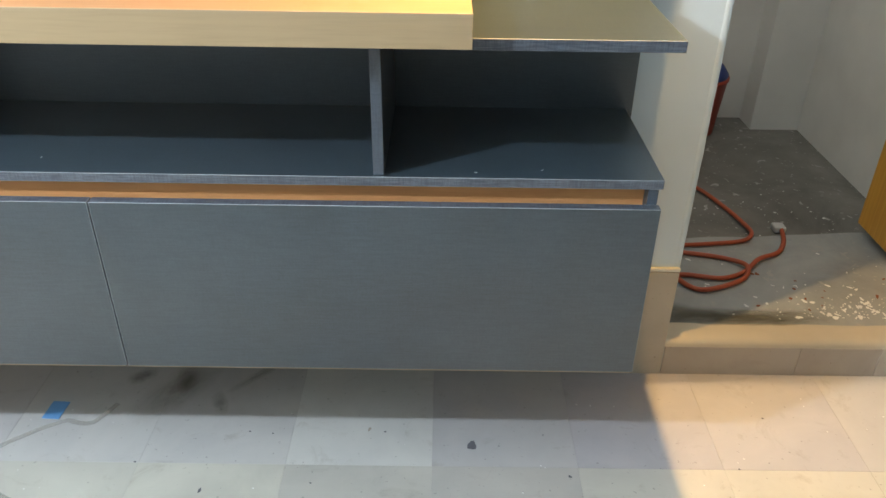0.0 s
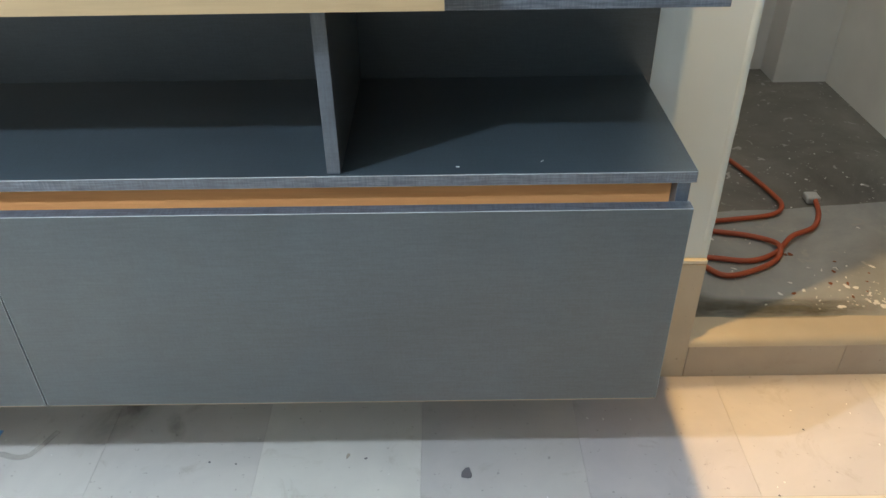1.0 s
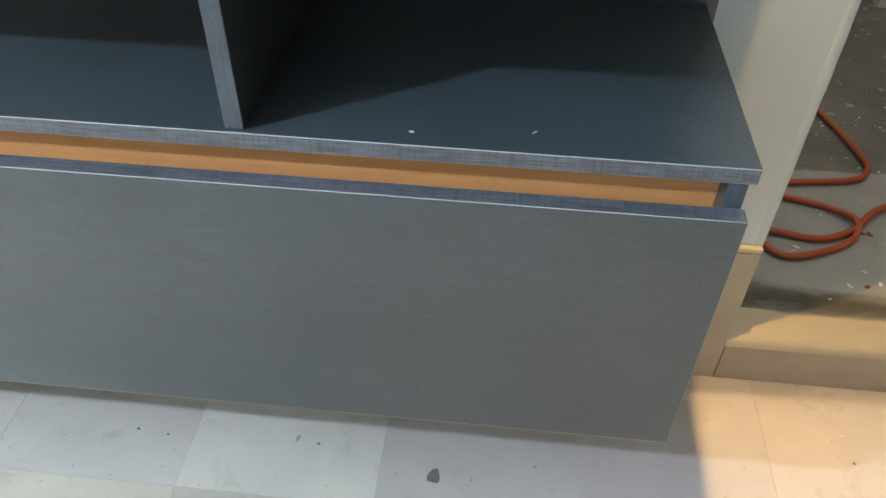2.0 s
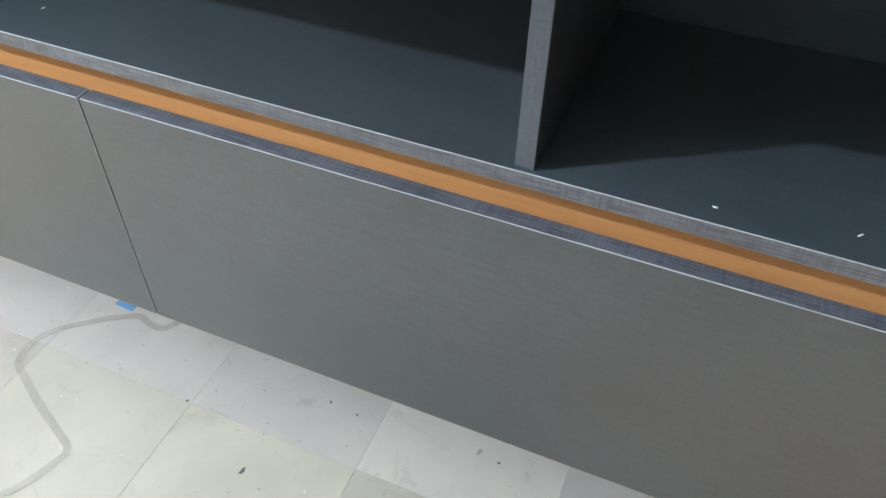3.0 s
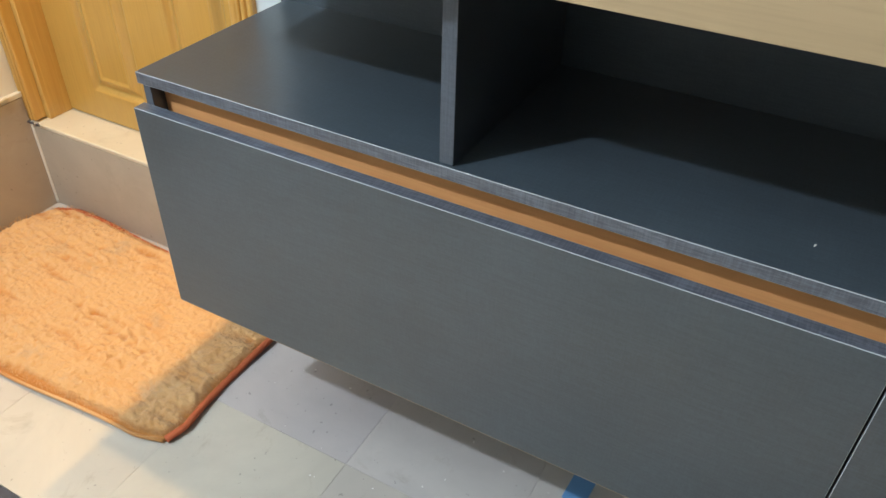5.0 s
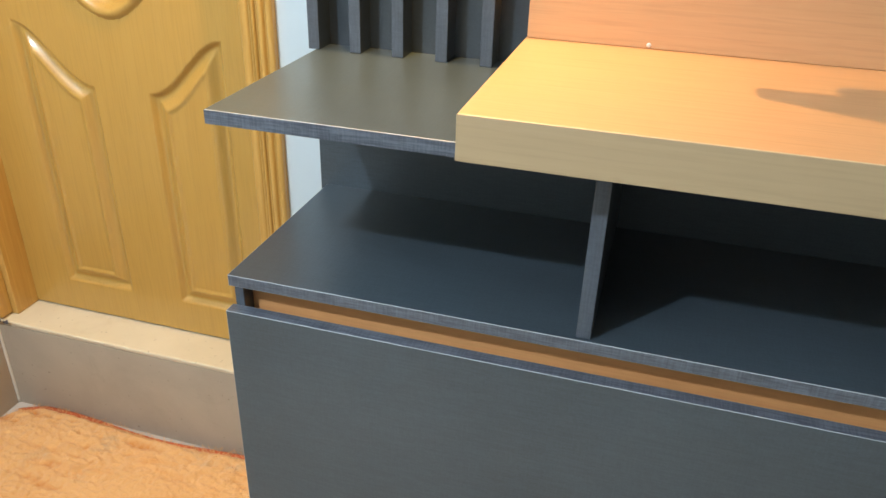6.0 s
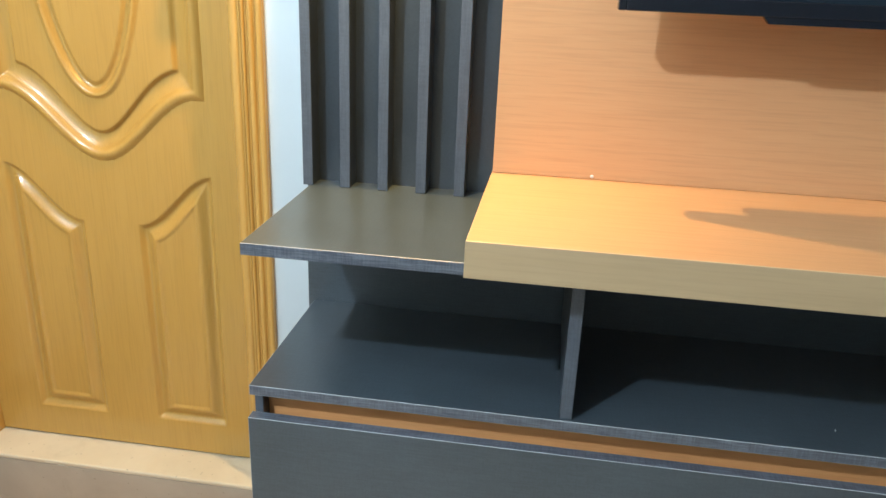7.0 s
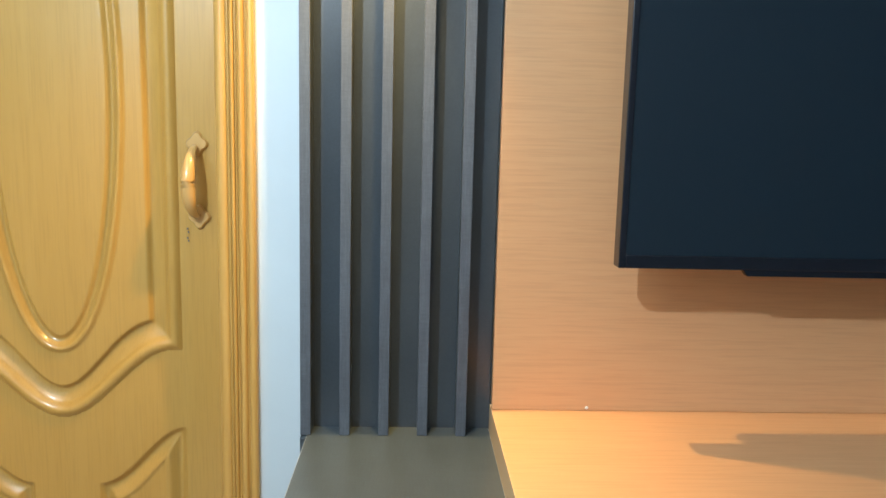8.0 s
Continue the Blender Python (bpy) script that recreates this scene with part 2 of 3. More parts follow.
def box(x0, x1, y0, y1, z0, z1, bevel=0.0, bm=None, seg=2, index=0):
    bm = bm or bmesh.new()
    v = [bm.verts.new((x, y, z)) for x in (x0, x1) for y in (y0, y1) for z in (z0, z1)]
    made = [bm.faces.new([v[i] for i in q]) for q in ((0, 1, 3, 2), (4, 6, 7, 5), (0, 4, 5, 1), (2, 3, 7, 6), (0, 2, 6, 4), (1, 5, 7, 3))]
    for f in made:
        f.material_index = index
    if bevel:
        edges = {e for f in made for e in f.edges}
        bmesh.ops.bevel(bm, geom=list(edges), offset=bevel, segments=seg, affect="EDGES", profile=0.5)
    return bm


def board(x0, x1, y0, y1, z0, z1, bevel=0.0008):
    """A laminated board: slot 0 on its faces, slot 1 (edge band) on the narrow sides."""
    bm = box(x0, x1, y0, y1, z0, z1, bevel)
    size = (x1 - x0, y1 - y0, z1 - z0)
    thin = size.index(min(size))
    bm.normal_update()
    for f in bm.faces:
        n = f.normal
        flat = max(abs(n.x), abs(n.y), abs(n.z)) > 0.99
        f.material_index = (0 if abs(n[thin]) > 0.5 else 1) if flat else 2
    return bm


def tube(points, radius, sides=8, closed=False):
    """A round cord through points."""
    bm = bmesh.new()
    pts = [Vector(p) for p in points]
    rings = []
    for i, p in enumerate(pts):
        d = (pts[min(i + 1, len(pts) - 1)] - pts[max(i - 1, 0)]).normalized()
        a = d.cross(Vector((0, 0, 1)))
        a = a.normalized() if a.length > 1e-4 else Vector((1, 0, 0))
        b = d.cross(a).normalized()
        r = radius[i] if isinstance(radius, (list, tuple)) else radius
        rings.append([bm.verts.new(p + r * (math.cos(k * math.tau / sides) * a + math.sin(k * math.tau / sides) * b)) for k in range(sides)])
    for r0, r1 in zip(rings, rings[1:]):
        for k in range(sides):
            f = bm.faces.new((r0[k], r0[(k + 1) % sides], r1[(k + 1) % sides], r1[k]))
            f.smooth = True
    bm.faces.new(rings[0])
    bm.faces.new(rings[-1][::-1])
    return bm


def spline(points, steps=8):
    """Points of a smooth curve through the given ones."""
    p = [Vector(q) for q in points]
    p = [2 * p[0] - p[1]] + p + [2 * p[-1] - p[-2]]
    out = []
    for i in range(1, len(p) - 2):
        for s in range(steps):
            t = s / steps
            a, b, c, d = p[i - 1:i + 3]
            out.append(0.5 * (2 * b + (c - a) * t + (2 * a - 5 * b + 4 * c - d) * t * t + (3 * b - a - 3 * c + d) * t ** 3))
    return out + [p[-2]]


def lathe(profile, at, sides=28):
    bm = bmesh.new()
    rings = [[bm.verts.new((at[0] + r * math.cos(k * math.tau / sides), at[1] + r * math.sin(k * math.tau / sides), at[2] + z)) for k in range(sides)] for r, z in profile]
    for r0, r1 in zip(rings, rings[1:]):
        for k in range(sides):
            f = bm.faces.new((r0[k], r0[(k + 1) % sides], r1[(k + 1) % sides], r1[k]))
            f.smooth = True
    bm.faces.new(rings[0][::-1])
    bm.faces.new(rings[-1])
    return bm


def setting(name, bm, material, label, category):
    return tagged(part(name, bm, material), label, category, kind="structure")


# ---- the room's shell ----
WEST, EAST, SOUTH, TOP = -1.719, 2.6, -2.7, 2.7
NORTH = 0.352
GROUNDX = 1.087

floor = setting("floor", box(WEST - 0.12, EAST + 0.12, SOUTH - 0.12, 0.47, -0.12, -0.012), GROUT, "dirty cream and grey marble tile floor", "floor")
setting("ceiling", box(WEST - 0.12, EAST + 0.12, SOUTH - 0.12, 2.0, TOP, TOP + 0.12), CEILING, "plain white ceiling", "ceiling")
wn = box(-1.0, GROUNDX, NORTH, 0.46, -0.012, TOP)
box(WEST, -1.0, NORTH, 0.46, 2.27, TOP, bm=wn)
box(GROUNDX, 1.82, NORTH, 0.46, 2.2, TOP, bm=wn)
box(1.82, EAST, NORTH, 0.46, -0.012, TOP, bm=wn)
wall_north = setting("wall_north", wn, WALL, "pale blue-white painted wall with chipped corner", "wall")
setting("wall_west", box(WEST - 0.12, WEST, SOUTH, 0.46, -0.012, TOP), SIDEWALL, "off-white painted side wall", "wall")
setting("wall_east", box(EAST, EAST + 0.12, SOUTH, 0.46, -0.012, TOP), ROOM, "plain unseen wall, toned dark to cut bounce", "wall")
setting("wall_south", box(WEST - 0.12, EAST + 0.12, SOUTH - 0.12, SOUTH, -0.012, TOP), ROOM, "plain unseen wall, toned dark to cut bounce", "wall")

# skirting of square tiles along the north and west walls
skirting_north = setting("baseboard_north", box(-0.998, GROUNDX - 0.001, 0.346, NORTH, -0.01, 0.286), GROUT, "beige tile skirting with a mortar ledge", "baseboard")
skirting_west = setting("baseboard_west", box(WEST, -1.713, SOUTH, 0.340, -0.01, 0.288), GROUT, "beige tile skirting with a mortar ledge", "baseboard")
part("ledge", box(-0.998, GROUNDX, 0.3425, NORTH, 0.286, 0.295, 0.002), SKIRTCAP, skirting_north)
part("ledge", box(WEST, -1.7065, SOUTH, 0.340, 0.288, 0.300, 0.002), SKIRTCAP, skirting_west)

# step under the wooden door
step_west = setting("step_west", box(WEST, -0.998, 0.341, 0.46, -0.01, 0.217), GROUT, "tiled step under the wooden door", "step")
part("sill", box(WEST + 0.002, -0.999, 0.3355, 0.458, 0.217, 0.227, 0.003), SILLTILE, step_west, "cream stone sill")

CAULK = make_paint("white_caulk", (0.72, 0.71, 0.66), 0.1, 0.7)
part("caulk_bead", tube([(-1.7065, 0.3365, 0.002 + 0.224 * k / 20) for k in range(21)], [0.0035 + 0.0012 * noise.noise((k * 0.7, 0, 0)) for k in range(21)], 8), CAULK, step_west, "uneven white caulk bead")
part("caulk_bead", tube([(-1.7055, SOUTH + 0.1 + (0.30 - SOUTH - 0.1) * k / 60, 0.2985) for k in range(61)], [0.0045 + 0.0018 * noise.noise((k * 0.9, 3, 0)) for k in range(61)], 8), CAULK, skirting_west, "rough white mortar line")

# chipped plaster arris of the wall end
arris = bmesh.new()
prev = None
for k in range(230):
    z = 0.295 + 1.9 * k / 229
    o = 0.0011 * noise.noise((0, 0, z * 22)) - 0.0035 * max(0.0, noise.noise((4, 1, z * 13)) - 0.42)
    ring = [arris.verts.new(p) for p in ((GROUNDX - 0.014, NORTH + 0.001, z), (GROUNDX - 0.012, NORTH - 0.0010, z), (GROUNDX - 0.002 + o, NORTH - 0.0012, z), (GROUNDX + 0.0012 + o, NORTH + 0.002 - o, z), (GROUNDX + 0.0012, NORTH + 0.014, z), (GROUNDX - 0.002, NORTH + 0.014, z))]
    if prev:
        for a in range(5):
            arris.faces.new((prev[a], prev[a + 1], ring[a + 1], ring[a])).smooth = True
    prev = ring
part("plaster_arris", arris, WALL, wall_north, "chipped plaster corner")

# kerb of the passage on the east side
kerb = setting("kerb", box(GROUNDX, 1.82, 0.346, 0.384, -0.01, 0.086), GROUT, "tiled kerb with worn cement edge", "step")
bm = bmesh.new()
prof = [(0.343, 0.080), (0.3435, 0.088), (0.348, 0.095), (0.359, 0.098), (0.378, 0.097), (0.396, 0.0935), (0.413, 0.0885), (0.428, 0.0865)]
xs = [GROUNDX - 0.002 + i * 0.03 for i in range(26)]
rows = [[bm.verts.new((x, y + 0.004 * noise.noise((x * 9, y * 3, 0)) * (y > 0.344), z + 0.0022 * noise.noise((x * 14, y * 20, 3)))) for y, z in prof] for x in xs]
for r0, r1 in zip(rows, rows[1:]):
    for k in range(len(prof) - 1):
        bm.faces.new((r0[k], r0[k + 1], r1[k + 1], r1[k])).smooth = True
part("kerb_edge", bm, KERB, kerb, "worn cream cement edge")

# the passage beyond the opening
setting("floor_passage", box(0.6, 1.96, 0.374, 1.82, -0.05, 0.084), CEMENT, "dark stained cement floor with white splashes", "floor")
pale = bmesh.new()
ys = [0.384 + 0.455 * j / 12 for j in range(13)]
grid = [[pale.verts.new((x, y + (0.02 * noise.noise((x * 5, 1.0, 0)) + 0.09 * (x - 1.3) if j == 12 else 0), 0.086)) for j, y in enumerate(ys)] for x in [0.95 + 0.04 * i for i in range(25)]]
for r0, r1 in zip(grid, grid[1:]):
    for k in range(12):
        pale.faces.new((r0[k], r0[k + 1], r1[k + 1], r1[k]))
setting("floor_screed", pale, CEMENT_PALE, "paler trowelled cement patch by the kerb", "floor")
for name, spot in (("wall_passage_east", (1.91, 2.0, 0.46, 1.95)), ("wall_passage_west", (0.5, 0.6, 0.46, 1.95)), ("wall_passage_north", (0.6, 1.91, 1.79, 1.95)), ("pilaster_passage", (1.73, 1.91, 1.67, 1.79))):
    setting(name, box(*spot, -0.05, TOP, 0.002), PASSAGE, "dull grey plastered passage wall", "wall")


# ---- wooden door on the west side ----
DX, DY, DZ0, DZ1 = -1.355, 0.424, 0.231, 2.21
DL, DR = -1.672, -1.061


def smooth(t):
    t = min(max(t, 0.0), 1.0)
    return t * t * (3 - 2 * t)


def wave(u):
    return 0.937 - 0.063 * math.cos(math.pi * min(u, 0.2) / 0.2)


def door_region(x, z):
    """Relief of the moulded leaf (positive towards the room) and which piece this spot belongs to."""
    u = abs(x - DX)
    z += 0.006
    # upper panel: inside the ogee below, the stiles and the arch above
    d_up = min(z - wave(u) - 0.0, 0.214 - u, (2.08 - 0.06 * (u / 0.2) ** 2) - z)
    if z > wave(u) - 0.002 and abs(z - wave(u)) < 0.2:
        slope = 0.063 * math.pi / 0.2 * math.sin(math.pi * min(u, 0.2) / 0.2)
        d_up = min((z - wave(u)) / math.sqrt(1 + slope * slope), 0.214 - u)
    e = math.hypot(u / 0.112, (z - 1.467) / 0.46)
    d_ov = (1 - e) * max(e, 0.02) / max(math.hypot(u / 0.112 ** 2, (z - 1.467) / 0.46 ** 2), 0.5)
    if d_up > 0:
        if d_up < 0.026:
            h = 0.010 * math.sin(math.pi * d_up / 0.026) ** 0.8 - 0.002
        elif d_up < 0.052:
            h = -0.002 - 0.009 * math.sin(math.pi * (d_up - 0.026) / 0.052)
        else:
            h = -0.011 + 0.010 * smooth((d_up - 0.052) / 0.006)
        if d_ov > -0.014 and d_up > 0.03:
            if d_ov < 0:
                h = max(h, -0.001 + 0.006 * math.sin(math.pi * (d_ov + 0.014) / 0.014))
            else:
                h = -0.001 - 0.007 * math.sin(math.pi * min(d_ov / 0.016, 1.0)) if d_ov < 0.016 else -0.001
        return h, 2 if d_ov > 0 else 1
    # two lower panels with ogee heads
    top = 0.804 - 0.054 * math.cos(math.pi * (min(max(u, 0.057), 0.217) - 0.057) / 0.16)
    slope = 0.054 * math.pi / 0.16 * math.sin(math.pi * (min(max(u, 0.057), 0.217) - 0.057) / 0.16)
    d = min((top - z) / math.sqrt(1 + slope * slope), u - 0.057, 0.217 - u, z - 0.308)
    if d > 0:
        if d < 0.012:
            h = -0.010 * smooth(d / 0.012)
        elif d < 0.036:
            h = -0.010 + 0.012 * smooth((d - 0.012) / 0.024)
        elif d < 0.040:
            h = 0.002 - 0.003 * (d - 0.036) / 0.004
        else:
            h = -0.001
        return h, 3 if x < DX else 4
    return 0.0, 0


wooden_door = thing("door_1", (DX, DY, DZ0), "closed golden varnished wooden door with carved oval panel", "door", kind="structure")
nx, nz = 204, 520
vx = [DL + (DR - DL) * i / nx for i in range(nx + 1)]
vz = [DZ0 + (1.75 - DZ0) * j / nz for j in range(nz + 1)] + [1.75 + (DZ1 - 1.75) * j / 60 for j in range(1, 61)]
pieces = [([], [], {}) for _ in range(5)]
heights = {}
for i, x in enumerate(vx):
    for j, z in enumerate(vz):
        heights[i, j] = DY - door_region(x, z)[0]
for i in range(nx):
    for j in range(len(vz) - 1):
        which = door_region((vx[i] + vx[i + 1]) / 2, (vz[j] + vz[j + 1]) / 2)[1]
        verts, faces, seen = pieces[which]
        q = []
        for c in ((i, j), (i + 1, j), (i + 1, j + 1), (i, j + 1)):
            if c not in seen:
                seen[c] = len(verts)
                verts.append((vx[c[0]], heights[c], vz[c[1]]))
            q.append(seen[c])
        faces.append(q)
for which, (name, mat) in enumerate((("leaf_face", DOORWOOD), ("upper_panel", DOORWOOD), ("oval_panel", DOORWOOD), ("lower_panel", DOORWOOD), ("lower_panel", DOORWOOD))):
    ob = part(name, (pieces[which][0], pieces[which][1]), mat, wooden_door)
    for p in ob.data.polygons:
        p.use_smooth = True
part("leaf_core", box(DL, DR, DY + 0.016, DY + 0.034, DZ0, DZ1), DOORWOOD, wooden_door)
frame_1 = thing("door_frame", (DX, 0.34, 0.227), "golden varnished door frame with reeded mouldings", "door frame", kind="structure")


def reeded(x0, x1, y_front, y_back, z0, z1, beads, fall=0.0):
    """An upright moulding with rounded beads across its face, which may fall back towards the door."""
    bm = bmesh.new()
    line = [(x0, y_back)]
    for k, (a, b, rise) in enumerate(beads):
        for s in range(7):
            t = s / 6
            line.append((x0 + (x1 - x0) * (a + (b - a) * t), y_front + 0.006 - rise * math.sin(math.pi * t) ** 0.6 + fall * (1 - a - (b - a) * t)))
    line.append((x1, y_back))
    lo = [bm.verts.new((x, y, z0)) for x, y in line]
    hi = [bm.verts.new((x, y, z1)) for x, y in line]
    for k in range(len(line)):
        m = (k + 1) % len(line)
        bm.faces.new((lo[k], lo[m], hi[m], hi[k]))
    bm.faces.new(lo[::-1])
    bm.faces.new(hi)
    return bm


BEADS = ((0.0, 0.30, 0.0055), (0.30, 0.38, 0.003), (0.38, 0.50, 0.006), (0.50, 0.56, 0.002), (0.56, 0.76, 0.007), (0.76, 0.80, 0.001), (0.80, 1.0, 0.005))
part("architrave", reeded(-1.060, -0.994, 0.336, 0.384, 0.2275, 2.27, BEADS, 0.016), FRAMEWOOD, frame_1)
part("architrave", reeded(WEST + 0.001, -1.686, 0.334, 0.364, 0.233, 2.27, BEADS), FRAMEWOOD, frame_1)
part("jamb", box(-1.0605, -1.03, 0.385, 0.458, 0.2275, 2.24), FRAMEWOOD, frame_1)
part("jamb", box(-1.7185, -1.6725, 0.365, 0.458, 0.2275, 2.24, 0.002), FRAMEWOOD, frame_1)
part("head", box(WEST, -1.0, 0.312, 0.458, 2.21, 2.27, 0.004), FRAMEWOOD, frame_1)

pull = part("handle", tube(spline([(-1.1085, 0.410, 1.352), (-1.110, 0.396, 1.343), (-1.1115, 0.381, 1.318), (-1.112, 0.376, 1.292), (-1.111, 0.381, 1.262), (-1.109, 0.396, 1.243), (-1.107, 0.410, 1.236)], 5),
            [0.0055 + 0.0065 * math.sin(math.pi * i / 30) ** 1.5 for i in range(31)], 12), HANDLE, wooden_door, "varnished pull handle")


def plate(cx, cz):
    bm = bmesh.new()
    ring = []
    for k in range(32):
        a = k * math.tau / 32
        r = 0.0165 * (1 + 0.16 * math.cos(4 * a))
        ring.append((cx + r * math.cos(a), cz + 1.12 * r * math.sin(a)))
    front = [bm.verts.new((cx + (x - cx) * 0.85, 0.4155, cz + (z - cz) * 0.85)) for x, z in ring]
    back = [bm.verts.new((x, 0.4215, z)) for x, z in ring]
    bm.faces.new(front)
    for k in range(32):
        bm.faces.new((front[k], front[(k + 1) % 32], back[(k + 1) % 32], back[k]))
    return bm


part("handle_plate", plate(-1.1075, 1.358), HANDLE, pull)
part("handle_plate", plate(-1.106, 1.233), HANDLE, pull)
holes = bmesh.new()
for hx, hz in ((-1.127, 1.212), (-1.1255, 1.206), (-1.127, 1.196), (-1.1255, 1.191)):
    box(hx - 0.0012, hx + 0.0012, 0.4198, 0.421, hz - 0.0016, hz + 0.0016, bm=holes)
part("screw_hole", holes, SPECK, wooden_door)


# ---- the television unit ----
CH = [LAMINATE, EDGE, EDGE_GLINT]
CHU = [LAMINATE_UP_SHADED, EDGE_UP, EDGE_UP]
SH = 0.664
cabinet = thing("base_cabinet", (0, 0.16, 0.284), "wall-hung charcoal laminate cabinet with two drawers and orange finger groove", "cabinet")
part("carcass", box(-0.8905, 0.8905, 0.045, 0.3305, 0.292, 0.620, 0.001), LAMINATE, cabinet)
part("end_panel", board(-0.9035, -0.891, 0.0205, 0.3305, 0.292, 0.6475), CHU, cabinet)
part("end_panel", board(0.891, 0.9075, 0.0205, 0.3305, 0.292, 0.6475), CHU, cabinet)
part("finger_groove", box(-0.8905, 0.8905, 0.0420, 0.0448, 0.57, 0.6475), GROOVE, cabinet, "orange beech recess strip")
part("groove_floor", box(-0.8905, 0.8905, 0.020, 0.0418, 0.57, 0.576), GROOVE, cabinet)
for x0, x1 in ((-0.9075, 0.0027), (0.0053, 0.9105)):
    front = part("drawer_front", board(x0, x1, 0.001, 0.0195, 0.2905, 0.6215), CH, cabinet)
    part("raw_edge", box(x0 + 0.001, x1 - 0.001, 0.002, 0.0185, 0.2885, 0.2904), RAW, front)
part("top_board", board(-0.911, 0.914, 0.019, 0.3304, 0.648, SH), CH, cabinet)
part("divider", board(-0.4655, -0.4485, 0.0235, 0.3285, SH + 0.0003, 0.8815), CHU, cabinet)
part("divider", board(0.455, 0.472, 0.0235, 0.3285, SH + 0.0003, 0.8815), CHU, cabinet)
part("back_panel", box(-0.922, 0.926, 0.3305, NORTH, 0.6, 0.8705, 0.0006), LAMINATE, cabinet)

for s in (-1, 1):
    xa, xb = sorted((0.9065 * s, 0.6022 * s))
    shelf = thing("side_shelf", (0.757 * s, 0.16, 0.870), "charcoal laminate side shelf beside the beech shelf", "shelf", "side shelves")
    part("shelf_board", board(xa, xb, 0.0055, 0.3405, 0.871, 0.888), CH, shelf)
    part("edge_band", box(xa, xb, 0.0046, 0.00545, 0.8713, 0.8877, 0.0003), EDGE, shelf, "blue-grey edge band")
    slats = thing("slat_panel", (0.76 * s, 0.3, 0.888), "dark fluted panel of five upright charcoal slats", "wall panel", "slat panels")
    xa, xb = sorted((0.922 * s, 0.601 * s))
    part("backing", box(xa, xb, 0.341, NORTH, 0.8712, 1.92, 0.0005), LAMINATE_UP_SHADED, slats)
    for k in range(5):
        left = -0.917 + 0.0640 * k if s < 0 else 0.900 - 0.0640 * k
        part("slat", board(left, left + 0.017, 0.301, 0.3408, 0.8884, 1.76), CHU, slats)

main_shelf = thing("beech_shelf", (0, 0.12, 0.882), "thick orange beech laminate shelf under the television", "shelf")
part("shelf_board", board(-0.6015, 0.6015, -0.0298, 0.3405, 0.882, 0.931, bevel=0.0008), [BEECH, BEECH_EDGE, BEECH_GLINT], main_shelf)
part("edge_band", box(-0.602, 0.602, -0.0310, -0.0299, 0.8822, 0.9306, 0.0004), BEECH_EDGE, main_shelf, "beige edge band")
panel = thing("wall_cladding", (0, 0.3, 0.931), "orange beech laminate cladding behind the television", "wall panel")
part("panel_face", box(-0.600, 0.600, 0.312, 0.330, 0.9314, 1.92, 0.0008), BEECH, panel)
part("panel_side", box(-0.5985, -0.582, 0.3302, NORTH, 0.9314, 1.92), LAMINATE_UP_SHADED, panel)
part("panel_side", box(0.582, 0.5985, 0.3302, NORTH, 0.9314, 1.92), LAMINATE_UP_SHADED, panel)
canopy = thing("canopy", (0, 0.16, 1.921), "charcoal laminate top box over the panels", "canopy")
part("canopy_board", board(-0.93, 0.93, 0.02, NORTH, 1.921, 1.97), CH, canopy)
tvs = thing("television", (0.01, 0.2, 1.199), "black flat-screen television on a wall bracket", "television")
TX0, TX1, TZ0, TZ1, TY = -0.437, 0.452, 1.197, 1.700, 0.180
part("screen", box(TX0 + 0.010, TX1 - 0.010, TY + 0.0025, TY + 0.006, TZ0 + 0.020, TZ1 - 0.010), TVSCREEN, tvs)
bez = box(TX0, TX0 + 0.010, TY, TY + 0.030, TZ0, TZ1, 0.0015)
box(TX1 - 0.010, TX1, TY, TY + 0.030, TZ0, TZ1, 0.0015, bm=bez)
box(TX0 + 0.010, TX1 - 0.010, TY, TY + 0.030, TZ0, TZ0 + 0.020, 0.0015, bm=bez)
box(TX0 + 0.010, TX1 - 0.010, TY, TY + 0.030, TZ1 - 0.010, TZ1, 0.0015, bm=bez)
part("bezel", bez, TVBLACK, tvs)
bmp = bmesh.new()
pr = [(-0.252, TZ0 + 0.001), (-0.244, TZ0 - 0.009), (0.254, TZ0 - 0.009), (0.262, TZ0 + 0.001)]
fa = [bmp.verts.new((x, TY + 0.002, z)) for x, z in pr]
fb = [bmp.verts.new((x, TY + 0.014, z)) for x, z in pr]
bmp.faces.new(fa)
bmp.faces.new(fb[::-1])
for k in range(4):
    bmp.faces.new((fa[k], fa[(k + 1) % 4], fb[(k + 1) % 4], fb[k]))
part("sensor_bar", bmp, TVBLACK, tvs)
part("rear_housing", box(TX0 + 0.05, TX1 - 0.05, TY + 0.030, TY + 0.062, TZ0 + 0.012, TZ1 - 0.08, 0.012), TVBLACK, tvs)
part("rear_cover", box(TX0 + 0.004, TX1 - 0.004, TY + 0.0062, TY + 0.031, TZ0 + 0.02, TZ1 - 0.01), TVBLACK, tvs)
part("wall_bracket", box(-0.15, 0.17, TY + 0.062, 0.3118, 1.36, 1.56, 0.002), METAL, tvs)
scr = lathe([(0.0001, 0), (0.003, 0.0), (0.002, 0.0012), (0.0001, 0.0013)], (0, 0, 0), 12)
cap = part("screw_cap", scr, WHITESPECK, panel)
cap.data.transform(Matrix.Translation((-0.441, 0.312, 0.936)) @ Matrix.Rotation(radians(90), 4, "X"))


